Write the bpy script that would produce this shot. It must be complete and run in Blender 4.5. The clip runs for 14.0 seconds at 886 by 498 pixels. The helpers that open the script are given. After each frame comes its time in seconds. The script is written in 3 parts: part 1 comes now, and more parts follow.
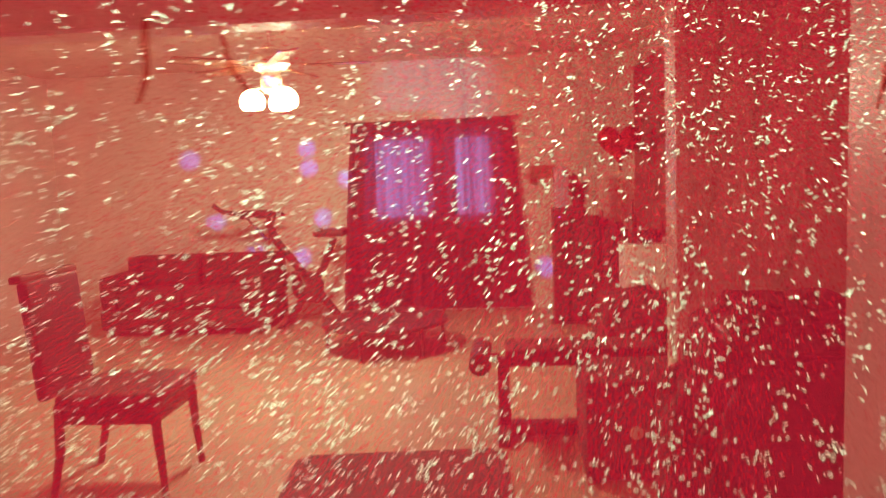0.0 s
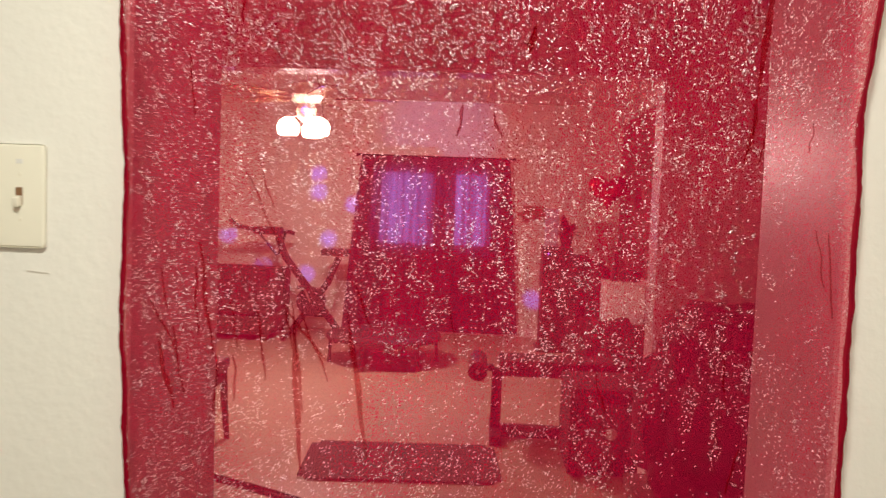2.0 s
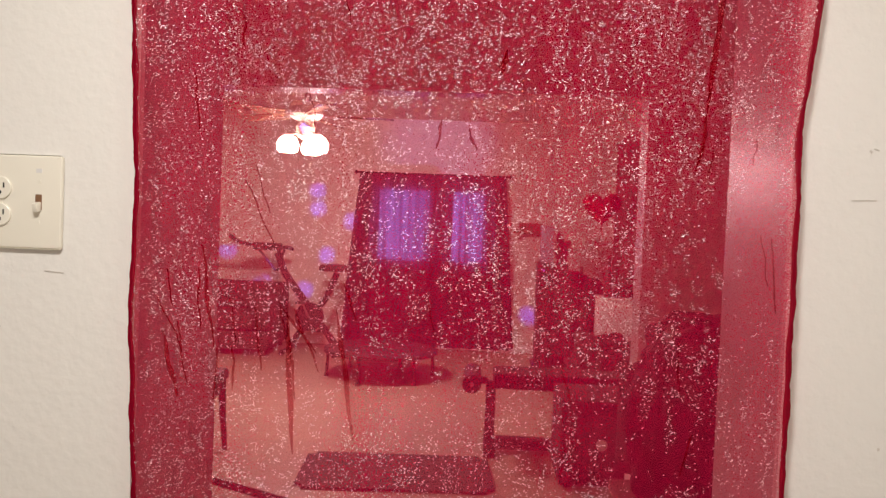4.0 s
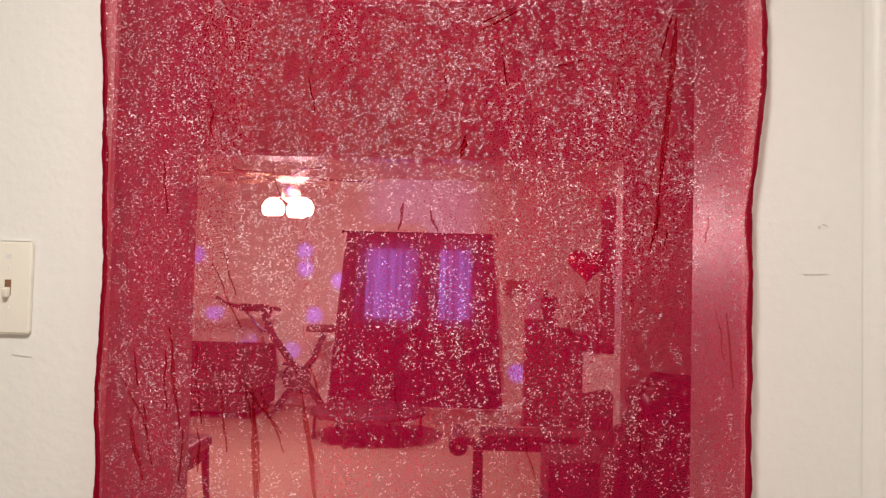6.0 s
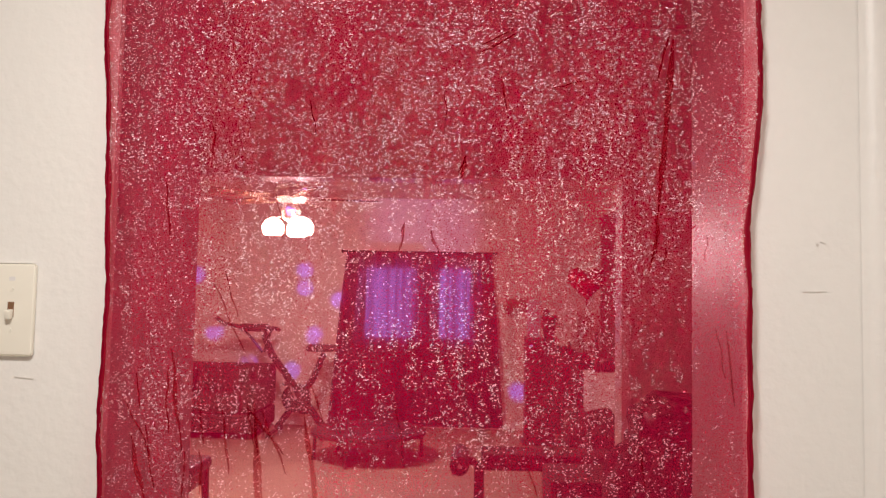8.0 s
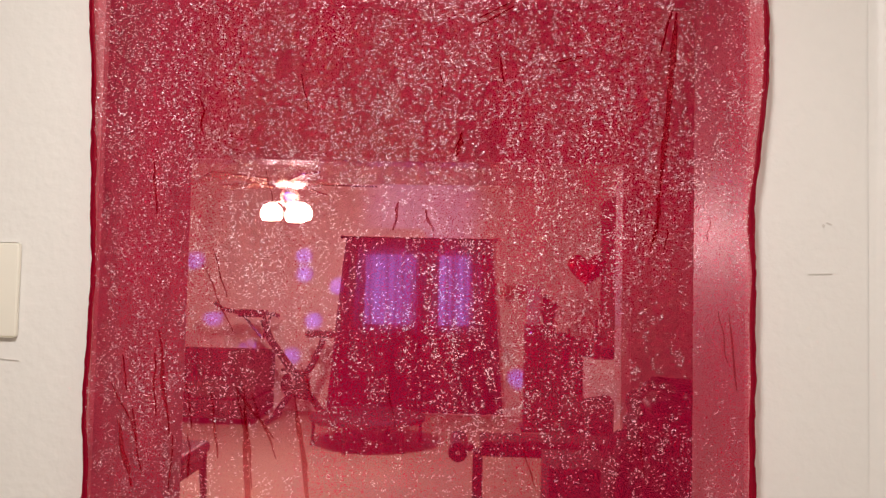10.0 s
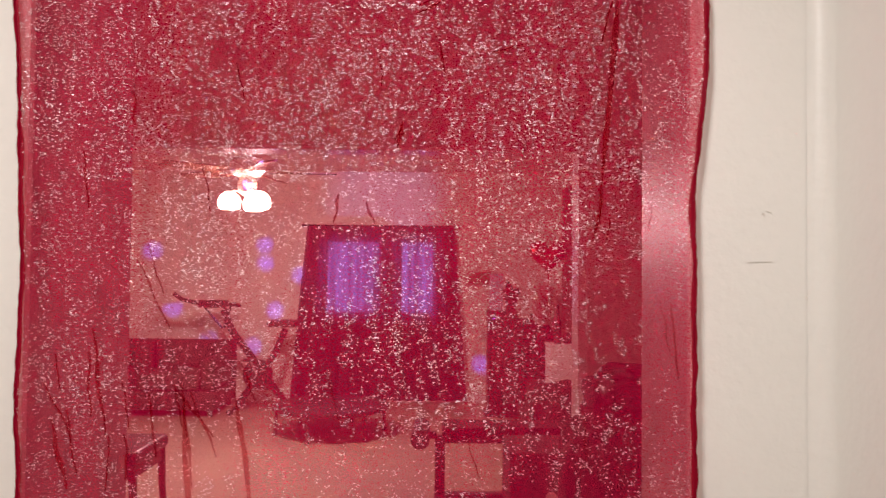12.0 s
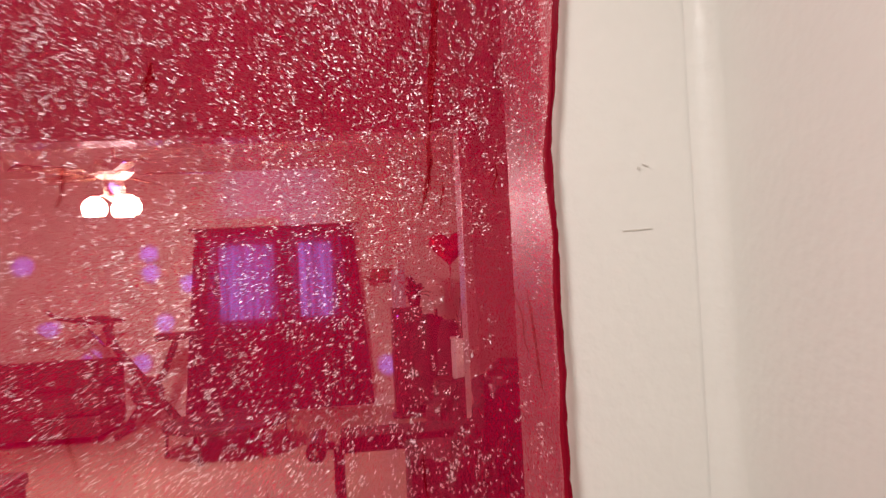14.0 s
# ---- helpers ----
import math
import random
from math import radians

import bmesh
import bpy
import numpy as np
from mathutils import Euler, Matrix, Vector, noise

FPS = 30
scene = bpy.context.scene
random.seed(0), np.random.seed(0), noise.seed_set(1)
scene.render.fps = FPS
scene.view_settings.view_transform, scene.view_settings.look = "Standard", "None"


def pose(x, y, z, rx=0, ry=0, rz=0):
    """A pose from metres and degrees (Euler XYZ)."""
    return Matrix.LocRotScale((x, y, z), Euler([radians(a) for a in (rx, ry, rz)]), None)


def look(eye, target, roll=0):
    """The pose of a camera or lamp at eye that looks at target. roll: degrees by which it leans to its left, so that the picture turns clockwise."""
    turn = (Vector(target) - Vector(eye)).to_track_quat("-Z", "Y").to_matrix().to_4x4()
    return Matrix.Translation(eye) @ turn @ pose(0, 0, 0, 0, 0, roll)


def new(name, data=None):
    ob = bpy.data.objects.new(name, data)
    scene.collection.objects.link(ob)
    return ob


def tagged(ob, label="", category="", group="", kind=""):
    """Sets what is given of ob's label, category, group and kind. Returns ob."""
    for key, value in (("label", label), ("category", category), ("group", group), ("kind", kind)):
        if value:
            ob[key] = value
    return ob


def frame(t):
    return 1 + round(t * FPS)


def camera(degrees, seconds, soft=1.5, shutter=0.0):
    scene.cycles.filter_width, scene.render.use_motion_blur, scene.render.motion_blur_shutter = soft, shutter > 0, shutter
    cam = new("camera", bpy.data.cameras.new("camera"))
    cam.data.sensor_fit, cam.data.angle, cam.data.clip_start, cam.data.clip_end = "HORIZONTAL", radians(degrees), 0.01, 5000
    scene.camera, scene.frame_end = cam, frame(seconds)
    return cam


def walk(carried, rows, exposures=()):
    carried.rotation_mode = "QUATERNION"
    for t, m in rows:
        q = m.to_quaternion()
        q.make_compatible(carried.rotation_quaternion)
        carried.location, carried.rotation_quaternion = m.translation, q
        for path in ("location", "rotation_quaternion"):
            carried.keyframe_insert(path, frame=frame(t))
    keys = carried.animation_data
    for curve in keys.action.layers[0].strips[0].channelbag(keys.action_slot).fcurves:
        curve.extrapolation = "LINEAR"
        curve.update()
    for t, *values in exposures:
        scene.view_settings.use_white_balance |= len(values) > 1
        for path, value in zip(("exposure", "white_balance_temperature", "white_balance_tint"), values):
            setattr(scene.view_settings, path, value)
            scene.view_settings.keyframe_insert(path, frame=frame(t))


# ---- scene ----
cam = camera(60.0, 14.0, soft=1.35, shutter=0.4)


def aim(x, y, z, yaw, pitch, roll):
    return pose(x, y, z, 90 + pitch, 0, yaw) @ pose(0, 0, 0, 0, 0, roll)


ROWS = [
    (0, 0.115, -0.408, 1.406, 4.44, -6.19, -2.39),
    (0.3, 0.073, -0.522, 1.383, 3.03, -5.27, -1.81),
    (0.5, 0.050, -0.583, 1.380, 2.99, -5.24, -1.48),
    (0.7, 0.047, -0.617, 1.386, 3.05, -5.75, -1.21),
    (1, 0.036, -0.714, 1.367, 3.15, -5.10, -0.64),
    (1.2, 0.042, -0.780, 1.360, 4.25, -4.93, 0.41),
    (1.5, 0.027, -0.847, 1.338, 3.95, -4.37, 1.24),
    (2, -0.029, -1.001, 1.358, 2.77, -3.36, 2.10),
    (2.4, -0.053, -1.096, 1.355, 2.65, -2.90, 2.65),
    (2.7, -0.040, -1.097, 1.352, 2.46, -2.61, 2.78),
    (5, 0.031, -1.105, 1.339, 2.92, -0.38, 1.83),
    (5.5, 0.047, -1.110, 1.362, 2.55, 1.12, 1.77),
    (6, 0.044, -1.121, 1.378, 2.25, 2.14, 1.40),
    (6.5, 0.042, -1.127, 1.379, 2.20, 3.16, 1.11),
    (7, 0.042, -1.129, 1.380, 2.24, 3.66, 1.07),
    (9.5, 0.046, -1.112, 1.375, 2.25, 2.90, 1.07),
    (10, 0.049, -1.096, 1.371, 2.26, 2.58, 1.27),
    (10.5, 0.050, -1.082, 1.371, 2.20, 2.18, 1.41),
    (11, 0.052, -1.084, 1.369, 1.78, 1.98, 1.33),
    (11.5, 0.061, -1.087, 1.370, 1.03, 1.88, 0.91),
    (12, 0.081, -1.082, 1.380, -0.33, 1.60, 0.52),
    (12.5, 0.133, -1.069, 1.379, -2.23, 1.10, -0.06),
    (12.8, 0.162, -1.043, 1.375, -3.22, 0.98, -0.48),
    (13.4, 0.192, -1.059, 1.356, -4.66, 0.74, -2.18),
    (14, 0.219, -0.818, 1.367, -6.84, 1.25, -2.92),
]
EXPOSURES = [(0.0, 0.60, 6650, -76), (1.0, 0.63, 6650, -68), (1.5, 0.54, 7000, -36), (2.0, 0.16, 6850, -2), (2.5, 0.06, 6550, 8), (14.0, 0.02, 6500, 12)]
walk(cam, [(t, aim(*r)) for t, *r in ROWS], EXPOSURES)

# ---- world and lamps ----
world = bpy.data.worlds.new("night")
scene.world = world
world.use_nodes = True
world.node_tree.nodes["Background"].inputs[0].default_value = (0.05, 0.05, 0.09, 1)
world.node_tree.nodes["Background"].inputs[1].default_value = 0.05


def lamp(name, kind, place, energy, color, size=0.1, target=None):
    data = bpy.data.lights.new(name, kind)
    data.energy, data.color = energy, color
    if kind == "AREA":
        data.shape, data.size = "DISK", size
    else:
        data.shadow_soft_size = size
    ob = new(name, data)
    ob.matrix_world = look(place, target) if target else pose(*place)
    return ob


WARM = (1.0, 0.83, 0.62)
near_lamp = lamp("hall_ceiling_lamp", "AREA", (-0.18, -1.06, 2.32), 27.8, (1.0, 0.955, 0.905), 0.30, (-0.18, -1.06, 0.0))
FAN = (-1.265, 4.30)
for i, (dx, dy) in enumerate(((-0.12, -0.02), (0.10, -0.06), (0.02, 0.12))):
    lamp("fan_bulb_light", "POINT", (FAN[0] + dx, FAN[1] + dy, 1.79), 52.0, (1.0, 0.96, 0.93), 0.045)

# beams of a small party light that dapple the far wall violet: where they land
PARTY = (-0.75, 2.98, 2.15)
for x, z in ((-2.07, 1.14), (-1.62, 0.95), (-1.73, 1.44), (-1.74, 1.63), (-2.69, 0.96), (-1.85, 0.57), (-2.31, 0.62), (-1.37, 1.32), (0.53, 0.40), (-2.34, 1.57), (-2.91, 1.56)):
    beam = lamp("party_light_beam", "SPOT", PARTY, 1500.0, (0.08, 0.10, 1.0), 0.01, (x, 6.97, z))
    beam.data.spot_size, beam.data.spot_blend = radians(3.0), 1.0
wash = lamp("party_light_beam", "SPOT", PARTY, 240.0, (0.30, 0.38, 1.0), 0.01, (-0.50, 6.97, 2.12))
wash.data.spot_size, wash.data.spot_blend = radians(21), 0.8

# ---- materials ----
def mat(name, color, rough=0.6, metal=0.0, var=0.15, scale=6.0, fine=60.0, bump=0.1, coat=0.0, spec=0.5, stretch=(1, 1, 1), detail=0.06):
    m = bpy.data.materials.new(name)
    m.use_nodes = True
    nt = m.node_tree
    n, l = nt.nodes, nt.links
    b = n["Principled BSDF"]
    tc = n.new("ShaderNodeTexCoord")
    mp = n.new("ShaderNodeMapping")
    mp.inputs["Scale"].default_value = stretch
    l.new(tc.outputs["Object"], mp.inputs[0])
    n1, n2 = n.new("ShaderNodeTexNoise"), n.new("ShaderNodeTexNoise")
    for node, s in ((n1, scale), (n2, fine)):
        node.inputs["Scale"].default_value, node.inputs["Detail"].default_value = s, 4
        l.new(mp.outputs[0], node.inputs["Vector"])
    mix = n.new("ShaderNodeMix")
    mix.data_type = "RGBA"
    mix.inputs[6].default_value = (*[c * (1 - var) for c in color], 1)
    mix.inputs[7].default_value = (*[min(1, c * (1 + var)) for c in color], 1)
    l.new(n1.outputs["Fac"], mix.inputs[0])
    hsv = n.new("ShaderNodeHueSaturation")
    mr = n.new("ShaderNodeMapRange")
    mr.inputs[3].default_value, mr.inputs[4].default_value = 1 - detail, 1 + detail
    l.new(n2.outputs["Fac"], mr.inputs[0])
    l.new(mr.outputs[0], hsv.inputs["Value"])
    l.new(mix.outputs[2], hsv.inputs["Color"])
    l.new(hsv.outputs[0], b.inputs["Base Color"])
    b.inputs["Roughness"].default_value, b.inputs["Metallic"].default_value = rough, metal
    b.inputs["Coat Weight"].default_value, b.inputs["Specular IOR Level"].default_value = coat, spec
    if bump:
        bp = n.new("ShaderNodeBump")
        bp.inputs["Strength"].default_value, bp.inputs["Distance"].default_value = bump, 0.004
        l.new(n2.outputs["Fac"], bp.inputs["Height"])
        l.new(bp.outputs[0], b.inputs["Normal"])
    return m


def glow(name, color, strength):
    m = bpy.data.materials.new(name)
    m.use_nodes = True
    b = m.node_tree.nodes["Principled BSDF"]
    b.inputs["Base Color"].default_value = (*color, 1)
    b.inputs["Emission Color"].default_value, b.inputs["Emission Strength"].default_value = (*color, 1), strength
    return m


M_WALL = mat("white_wall_paint", (0.80, 0.775, 0.735), 0.42, var=0.05, scale=3.5, fine=60, bump=0.28, detail=0.02)
M_TRIM = mat("glossy_white_trim_paint", (0.82, 0.79, 0.75), 0.32, var=0.03, bump=0.05, coat=0.3, detail=0.02)
M_SCAR = mat("grey_scratch", (0.66, 0.62, 0.57), 0.7, var=0.2, bump=0.0)
# white lining paint, darkened in its base colour to dim the doorway sides
M_LINING = mat("satin_dimmed_white_lining_paint", (0.54, 0.51, 0.51), 0.36, var=0.06, scale=4, fine=45, bump=0.10, spec=0.26, stretch=(1, 1, 2.5), detail=0.03)
M_FARWALL = mat("beige_wall_paint", (0.70, 0.64, 0.57), 0.6, var=0.05, scale=2, fine=40, bump=0.12, detail=0.03)
M_CEIL = mat("cream_ceiling_paint", (0.72, 0.66, 0.56), 0.8, var=0.04, fine=70, bump=0.3, detail=0.04)
M_DARK = mat("black_leatherette", (0.035, 0.028, 0.028), 0.38, var=0.3, fine=120, bump=0.25)
M_BLACKMETAL = mat("black_painted_metal", (0.03, 0.028, 0.03), 0.35, var=0.2, bump=0.03)
M_GLOSS = mat("glossy_black_enamel", (0.03, 0.026, 0.026), 0.16, var=0.2, bump=0.0, coat=0.5)
M_STEEL = mat("brushed_steel", (0.55, 0.54, 0.52), 0.3, 1.0, var=0.1, bump=0.03)
M_WOOD = mat("dark_stained_wood", (0.075, 0.038, 0.022), 0.4, var=0.35, scale=5, fine=30, bump=0.08, stretch=(1, 1, 0.1))
M_BROWN = mat("brown_wood", (0.20, 0.10, 0.05), 0.45, var=0.3, scale=5, fine=30, bump=0.08, stretch=(0.1, 1, 1))
M_BLADE = mat("faded_brown_blade", (0.24, 0.16, 0.11), 0.5, var=0.2, scale=5, fine=30, bump=0.05, stretch=(0.2, 1, 1))
M_SOFA = mat("dark_brown_upholstery", (0.055, 0.030, 0.028), 0.75, var=0.25, fine=150, bump=0.3)
M_MAT = mat("dark_rubber_mat", (0.05, 0.035, 0.038), 0.85, var=0.25, scale=9, fine=200, bump=0.5, detail=0.2)
M_TRAMP = mat("black_woven_mesh", (0.035, 0.03, 0.035), 0.6, var=0.2, fine=300, bump=0.2)
M_CLOTH = mat("black_cloth", (0.035, 0.022, 0.024), 0.85, var=0.4, scale=8, fine=160, bump=0.3)
M_BOXW = mat("white_plastic", (0.72, 0.70, 0.68), 0.4, var=0.04, bump=0.03)
M_LAV = mat("pale_lavender_card", (0.42, 0.36, 0.46), 0.6, var=0.08, bump=0.05)
M_PLATE = mat("ivory_plastic", (0.80, 0.76, 0.66), 0.3, var=0.02, bump=0.0, detail=0.01)
M_SLOT = mat("dark_slot", (0.02, 0.018, 0.015), 0.6, var=0.1, bump=0.0)
M_BALLOON = mat("red_foil", (0.62, 0.02, 0.03), 0.20, 0.75, var=0.1, scale=12, fine=25, bump=0.08)
M_LEAF = mat("dark_green_leaf", (0.03, 0.055, 0.025), 0.5, var=0.3, bump=0.1)
M_HANG = mat("dark_brown_curtain_cloth", (0.27, 0.16, 0.13), 0.8, var=0.25, fine=150, bump=0.2, stretch=(1, 1, 0.2))
M_GLASS = glow("lit_glass_shade", (1.0, 0.86, 0.62), 25.0)
M_NIGHT = glow("violet_light_outside", (0.34, 0.42, 1.0), 3.0)
M_SILVER = mat("silver_glitter_foil", (1.0, 0.84, 0.89), 0.46, 0.60, var=0.1, bump=0.0)


def floor_mat():
    m = mat("light_oak_laminate", (0.41, 0.325, 0.24), 0.36, var=0.22, scale=3, fine=30, bump=0.06, stretch=(0.25, 3, 1), detail=0.1)
    return m


M_FLOOR = floor_mat()


def sheer(name, tint, body, cover, trans=0.5, gloss=0.06, spread=0.06, wrinkles=0.9, streak=0.35, through_color=None):
    """A thin see-through cloth: open weave that lets tinted light pass, with threads that scatter it."""
    m = bpy.data.materials.new(name)
    m.use_nodes = True
    n, l = m.node_tree.nodes, m.node_tree.links
    out = n["Material Output"]
    n.remove(n["Principled BSDF"])
    tc = n.new("ShaderNodeTexCoord")
    noise1, noise2 = n.new("ShaderNodeTexNoise"), n.new("ShaderNodeTexNoise")
    noise1.inputs["Scale"].default_value, noise2.inputs["Scale"].default_value = 5.0, 700.0
    mp = n.new("ShaderNodeMapping")
    mp.inputs["Scale"].default_value = (1 / streak * 0.35, 1, streak)
    l.new(tc.outputs["Object"], mp.inputs[0])
    l.new(mp.outputs[0], noise1.inputs["Vector"])
    l.new(tc.outputs["Object"], noise2.inputs["Vector"])
    add = n.new("ShaderNodeMath")
    add.operation = "ADD"
    l.new(noise1.outputs["Fac"], add.inputs[0])
    l.new(noise2.outputs["Fac"], add.inputs[1])
    wrinkle = n.new("ShaderNodeTexNoise")
    wrinkle.inputs["Scale"].default_value, wrinkle.inputs["Distortion"].default_value = 11.0, 1.2
    mp2 = n.new("ShaderNodeMapping")
    mp2.inputs["Scale"].default_value, mp2.inputs["Rotation"].default_value = (2.6, 1, 0.5), (0, 0.25, 0)
    l.new(tc.outputs["Object"], mp2.inputs[0])
    l.new(mp2.outputs[0], wrinkle.inputs["Vector"])
    sharp = n.new("ShaderNodeMapRange")
    sharp.inputs[1].default_value, sharp.inputs[2].default_value = 0.58, 0.80
    sharp.inputs[3].default_value, sharp.inputs[4].default_value = 0.0, wrinkles
    l.new(wrinkle.outputs["Fac"], sharp.inputs[0])
    add2 = n.new("ShaderNodeMath")
    add2.operation = "ADD"
    l.new(add.outputs[0], add2.inputs[0])
    l.new(sharp.outputs[0], add2.inputs[1])
    add = add2
    mr = n.new("ShaderNodeMapRange")
    mr.clamp = False
    mr.inputs[1].default_value, mr.inputs[2].default_value = 0.6, 1.4
    mr.inputs[3].default_value, mr.inputs[4].default_value = cover - spread, cover + spread
    l.new(add.outputs[0], mr.inputs[0])
    clear = n.new("ShaderNodeBsdfTransparent")
    clear.inputs[0].default_value = (*tint, 1)
    dif, tra, glo = n.new("ShaderNodeBsdfDiffuse"), n.new("ShaderNodeBsdfTranslucent"), n.new("ShaderNodeBsdfGlossy")
    dif.inputs[0].default_value = (*body, 1)
    tra.inputs[0].default_value = (*(through_color or body), 1)
    glo.inputs[0].default_value, glo.inputs["Roughness"].default_value = (1, 0.75, 0.78, 1), 0.42
    ripple = n.new("ShaderNodeTexNoise")
    ripple.inputs["Scale"].default_value, ripple.inputs["Detail"].default_value, ripple.inputs["Distortion"].default_value = 17.0, 5.0, 1.0
    mp3 = n.new("ShaderNodeMapping")
    mp3.inputs["Scale"].default_value, mp3.inputs["Rotation"].default_value = (1.6, 1, 0.32), (0, 0.10, 0)
    l.new(tc.outputs["Object"], mp3.inputs[0])
    l.new(mp3.outputs[0], ripple.inputs["Vector"])
    bump = n.new("ShaderNodeBump")
    bump.inputs["Strength"].default_value, bump.inputs["Distance"].default_value = 0.8, 0.020
    l.new(ripple.outputs["Fac"], bump.inputs["Height"])
    for shader in (dif, tra, glo):
        l.new(bump.outputs[0], shader.inputs["Normal"])
    m1, m2, m3 = n.new("ShaderNodeMixShader"), n.new("ShaderNodeMixShader"), n.new("ShaderNodeMixShader")
    m1.inputs[0].default_value, m2.inputs[0].default_value = trans, gloss
    l.new(dif.outputs[0], m1.inputs[1])
    l.new(tra.outputs[0], m1.inputs[2])
    l.new(m1.outputs[0], m2.inputs[1])
    l.new(glo.outputs[0], m2.inputs[2])
    l.new(mr.outputs[0], m3.inputs[0])
    l.new(clear.outputs[0], m3.inputs[1])
    l.new(m2.outputs[0], m3.inputs[2])
    l.new(m3.outputs[0], out.inputs[0])
    return m


M_SHEER = sheer("sheer_red_organza", (0.93, 0.615, 0.66), (0.74, 0.0018, 0.072), 0.425, trans=0.30, gloss=0.004, wrinkles=0.0, spread=0.15)
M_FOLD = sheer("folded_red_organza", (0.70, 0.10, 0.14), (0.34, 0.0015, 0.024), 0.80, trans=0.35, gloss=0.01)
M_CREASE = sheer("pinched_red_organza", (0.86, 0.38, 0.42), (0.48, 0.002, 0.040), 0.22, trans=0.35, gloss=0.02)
M_DRAPE = sheer("burgundy_window_curtain", (0.55, 0.50, 0.62), (0.055, 0.008, 0.016), 0.87, trans=0.40, gloss=0.008, spread=0.36, wrinkles=0.0, streak=0.10, through_color=(0.40, 0.34, 0.52))


# ---- building helpers ----
def mesh_object(name, bm, material, smooth=True):
    me = bpy.data.meshes.new(name)
    bmesh.ops.recalc_face_normals(bm, faces=bm.faces)
    bm.to_mesh(me)
    bm.free()
    if smooth:
        for p in me.polygons:
            p.use_smooth = True
        me.set_sharp_from_angle(angle=radians(35))
    me.materials.append(material)
    return new(name, me)


def part(name, bm, material, parent, label="", smooth=True):
    ob = mesh_object(name, bm, material, smooth)
    ob.parent = parent
    if label:
        ob["label"] = label
    return ob


def thing(name, place, label, category, group="", rz=0.0):
    ob = new(name)
    ob.empty_display_size = 0.05
    ob.matrix_world = pose(*place, 0, 0, rz)
    return tagged(ob, label, category, group)


def box(x0, x1, y0, y1, z0, z1, bevel=0.0, bm=None, turn=None, seg=2):
    bm = bm or bmesh.new()
    geo = bmesh.ops.create_cube(bm, size=1.0)["verts"]
    m = Matrix.Translation(((x0 + x1) / 2, (y0 + y1) / 2, (z0 + z1) / 2)) @ Matrix.Diagonal((x1 - x0, y1 - y0, z1 - z0, 1))
    bmesh.ops.transform(bm, matrix=(turn @ m) if turn else m, verts=geo)
    if bevel:
        edges = list({e for v in geo for e in v.link_edges})
        bmesh.ops.bevel(bm, geom=edges, offset=bevel, segments=seg, affect="EDGES", profile=0.6)
    return bm


def tube(points, r, bm=None, sides=10, caps=True, r_end=None):
    """A bent round bar through the points."""
    bm = bm or bmesh.new()
    pts = [Vector(p) for p in points]
    rings = []
    for i, p in enumerate(pts):
        d = (pts[min(i + 1, len(pts) - 1)] - pts[max(i - 1, 0)]).normalized()
        u = d.orthogonal().normalized() if not rings else (u - d * u.dot(d)).normalized()
        v = d.cross(u)
        rr = r + ((r_end if r_end is not None else r) - r) * i / (len(pts) - 1)
        rings.append([bm.verts.new(p + (u * math.cos(2 * math.pi * k / sides) + v * math.sin(2 * math.pi * k / sides)) * rr) for k in range(sides)])
    for a, b in zip(rings, rings[1:]):
        for k in range(sides):
            bm.faces.new((a[k], a[(k + 1) % sides], b[(k + 1) % sides], b[k]))
    if caps:
        bm.faces.new(rings[0][::-1])
        bm.faces.new(rings[-1])
    return bm


def lathe(profile, sides=32, bm=None, centre=(0, 0, 0), closed=False):
    bm = bm or bmesh.new()
    rings = [[bm.verts.new((centre[0] + r * math.cos(2 * math.pi * k / sides), centre[1] + r * math.sin(2 * math.pi * k / sides), centre[2] + z)) for k in range(sides)] for r, z in profile]
    pairs = list(zip(rings, rings[1:])) + ([(rings[-1], rings[0])] if closed else [])
    for a, b in pairs:
        for k in range(sides):
            bm.faces.new((a[k], a[(k + 1) % sides], b[(k + 1) % sides], b[k]))
    if not closed:
        bm.faces.new(rings[0][::-1])
        bm.faces.new(rings[-1])
    return bm


def ring(radius, r, z=0.0, sides=40, bm=None):
    return lathe([(radius + r * math.cos(a), z + r * math.sin(a)) for a in [2 * math.pi * k / 10 for k in range(10)]], sides, bm, closed=True)


def structure(name, bm, material, label, category, smooth=False):
    return tagged(mesh_object(name, bm, material, smooth), label, category, kind="structure")


# ---- the large structure ----
X0, X1 = -4.3, 1.40      # far room, side walls
YF, YO = 6.98, 1.763     # far wall, wide opening
ZC = 2.41
DOOR = (-0.500, 0.437, 2.06)      # hall side of the doorway, a thin lip
REVEAL = ((-0.542, -0.536), (0.508, 0.492), 0.45)   # its deep sides, near and far end
LIP = 0.014

fl = box(-4.6, 2.6, -3.0, 7.3, -0.06, 0.0)
structure("floor", fl, M_FLOOR, "light oak laminate floor running through the rooms", "floor")

def prism(plan, z0, z1, bm=None):
    """An upright block on a plan of corners."""
    bm = bm or bmesh.new()
    low = [bm.verts.new((x, y, z0)) for x, y in plan]
    top = [bm.verts.new((x, y, z1)) for x, y in plan]
    for i in range(len(plan)):
        j = (i + 1) % len(plan)
        bm.faces.new((low[i], low[j], top[j], top[i]))
    bm.faces.new(low[::-1])
    bm.faces.new(top)
    return bm


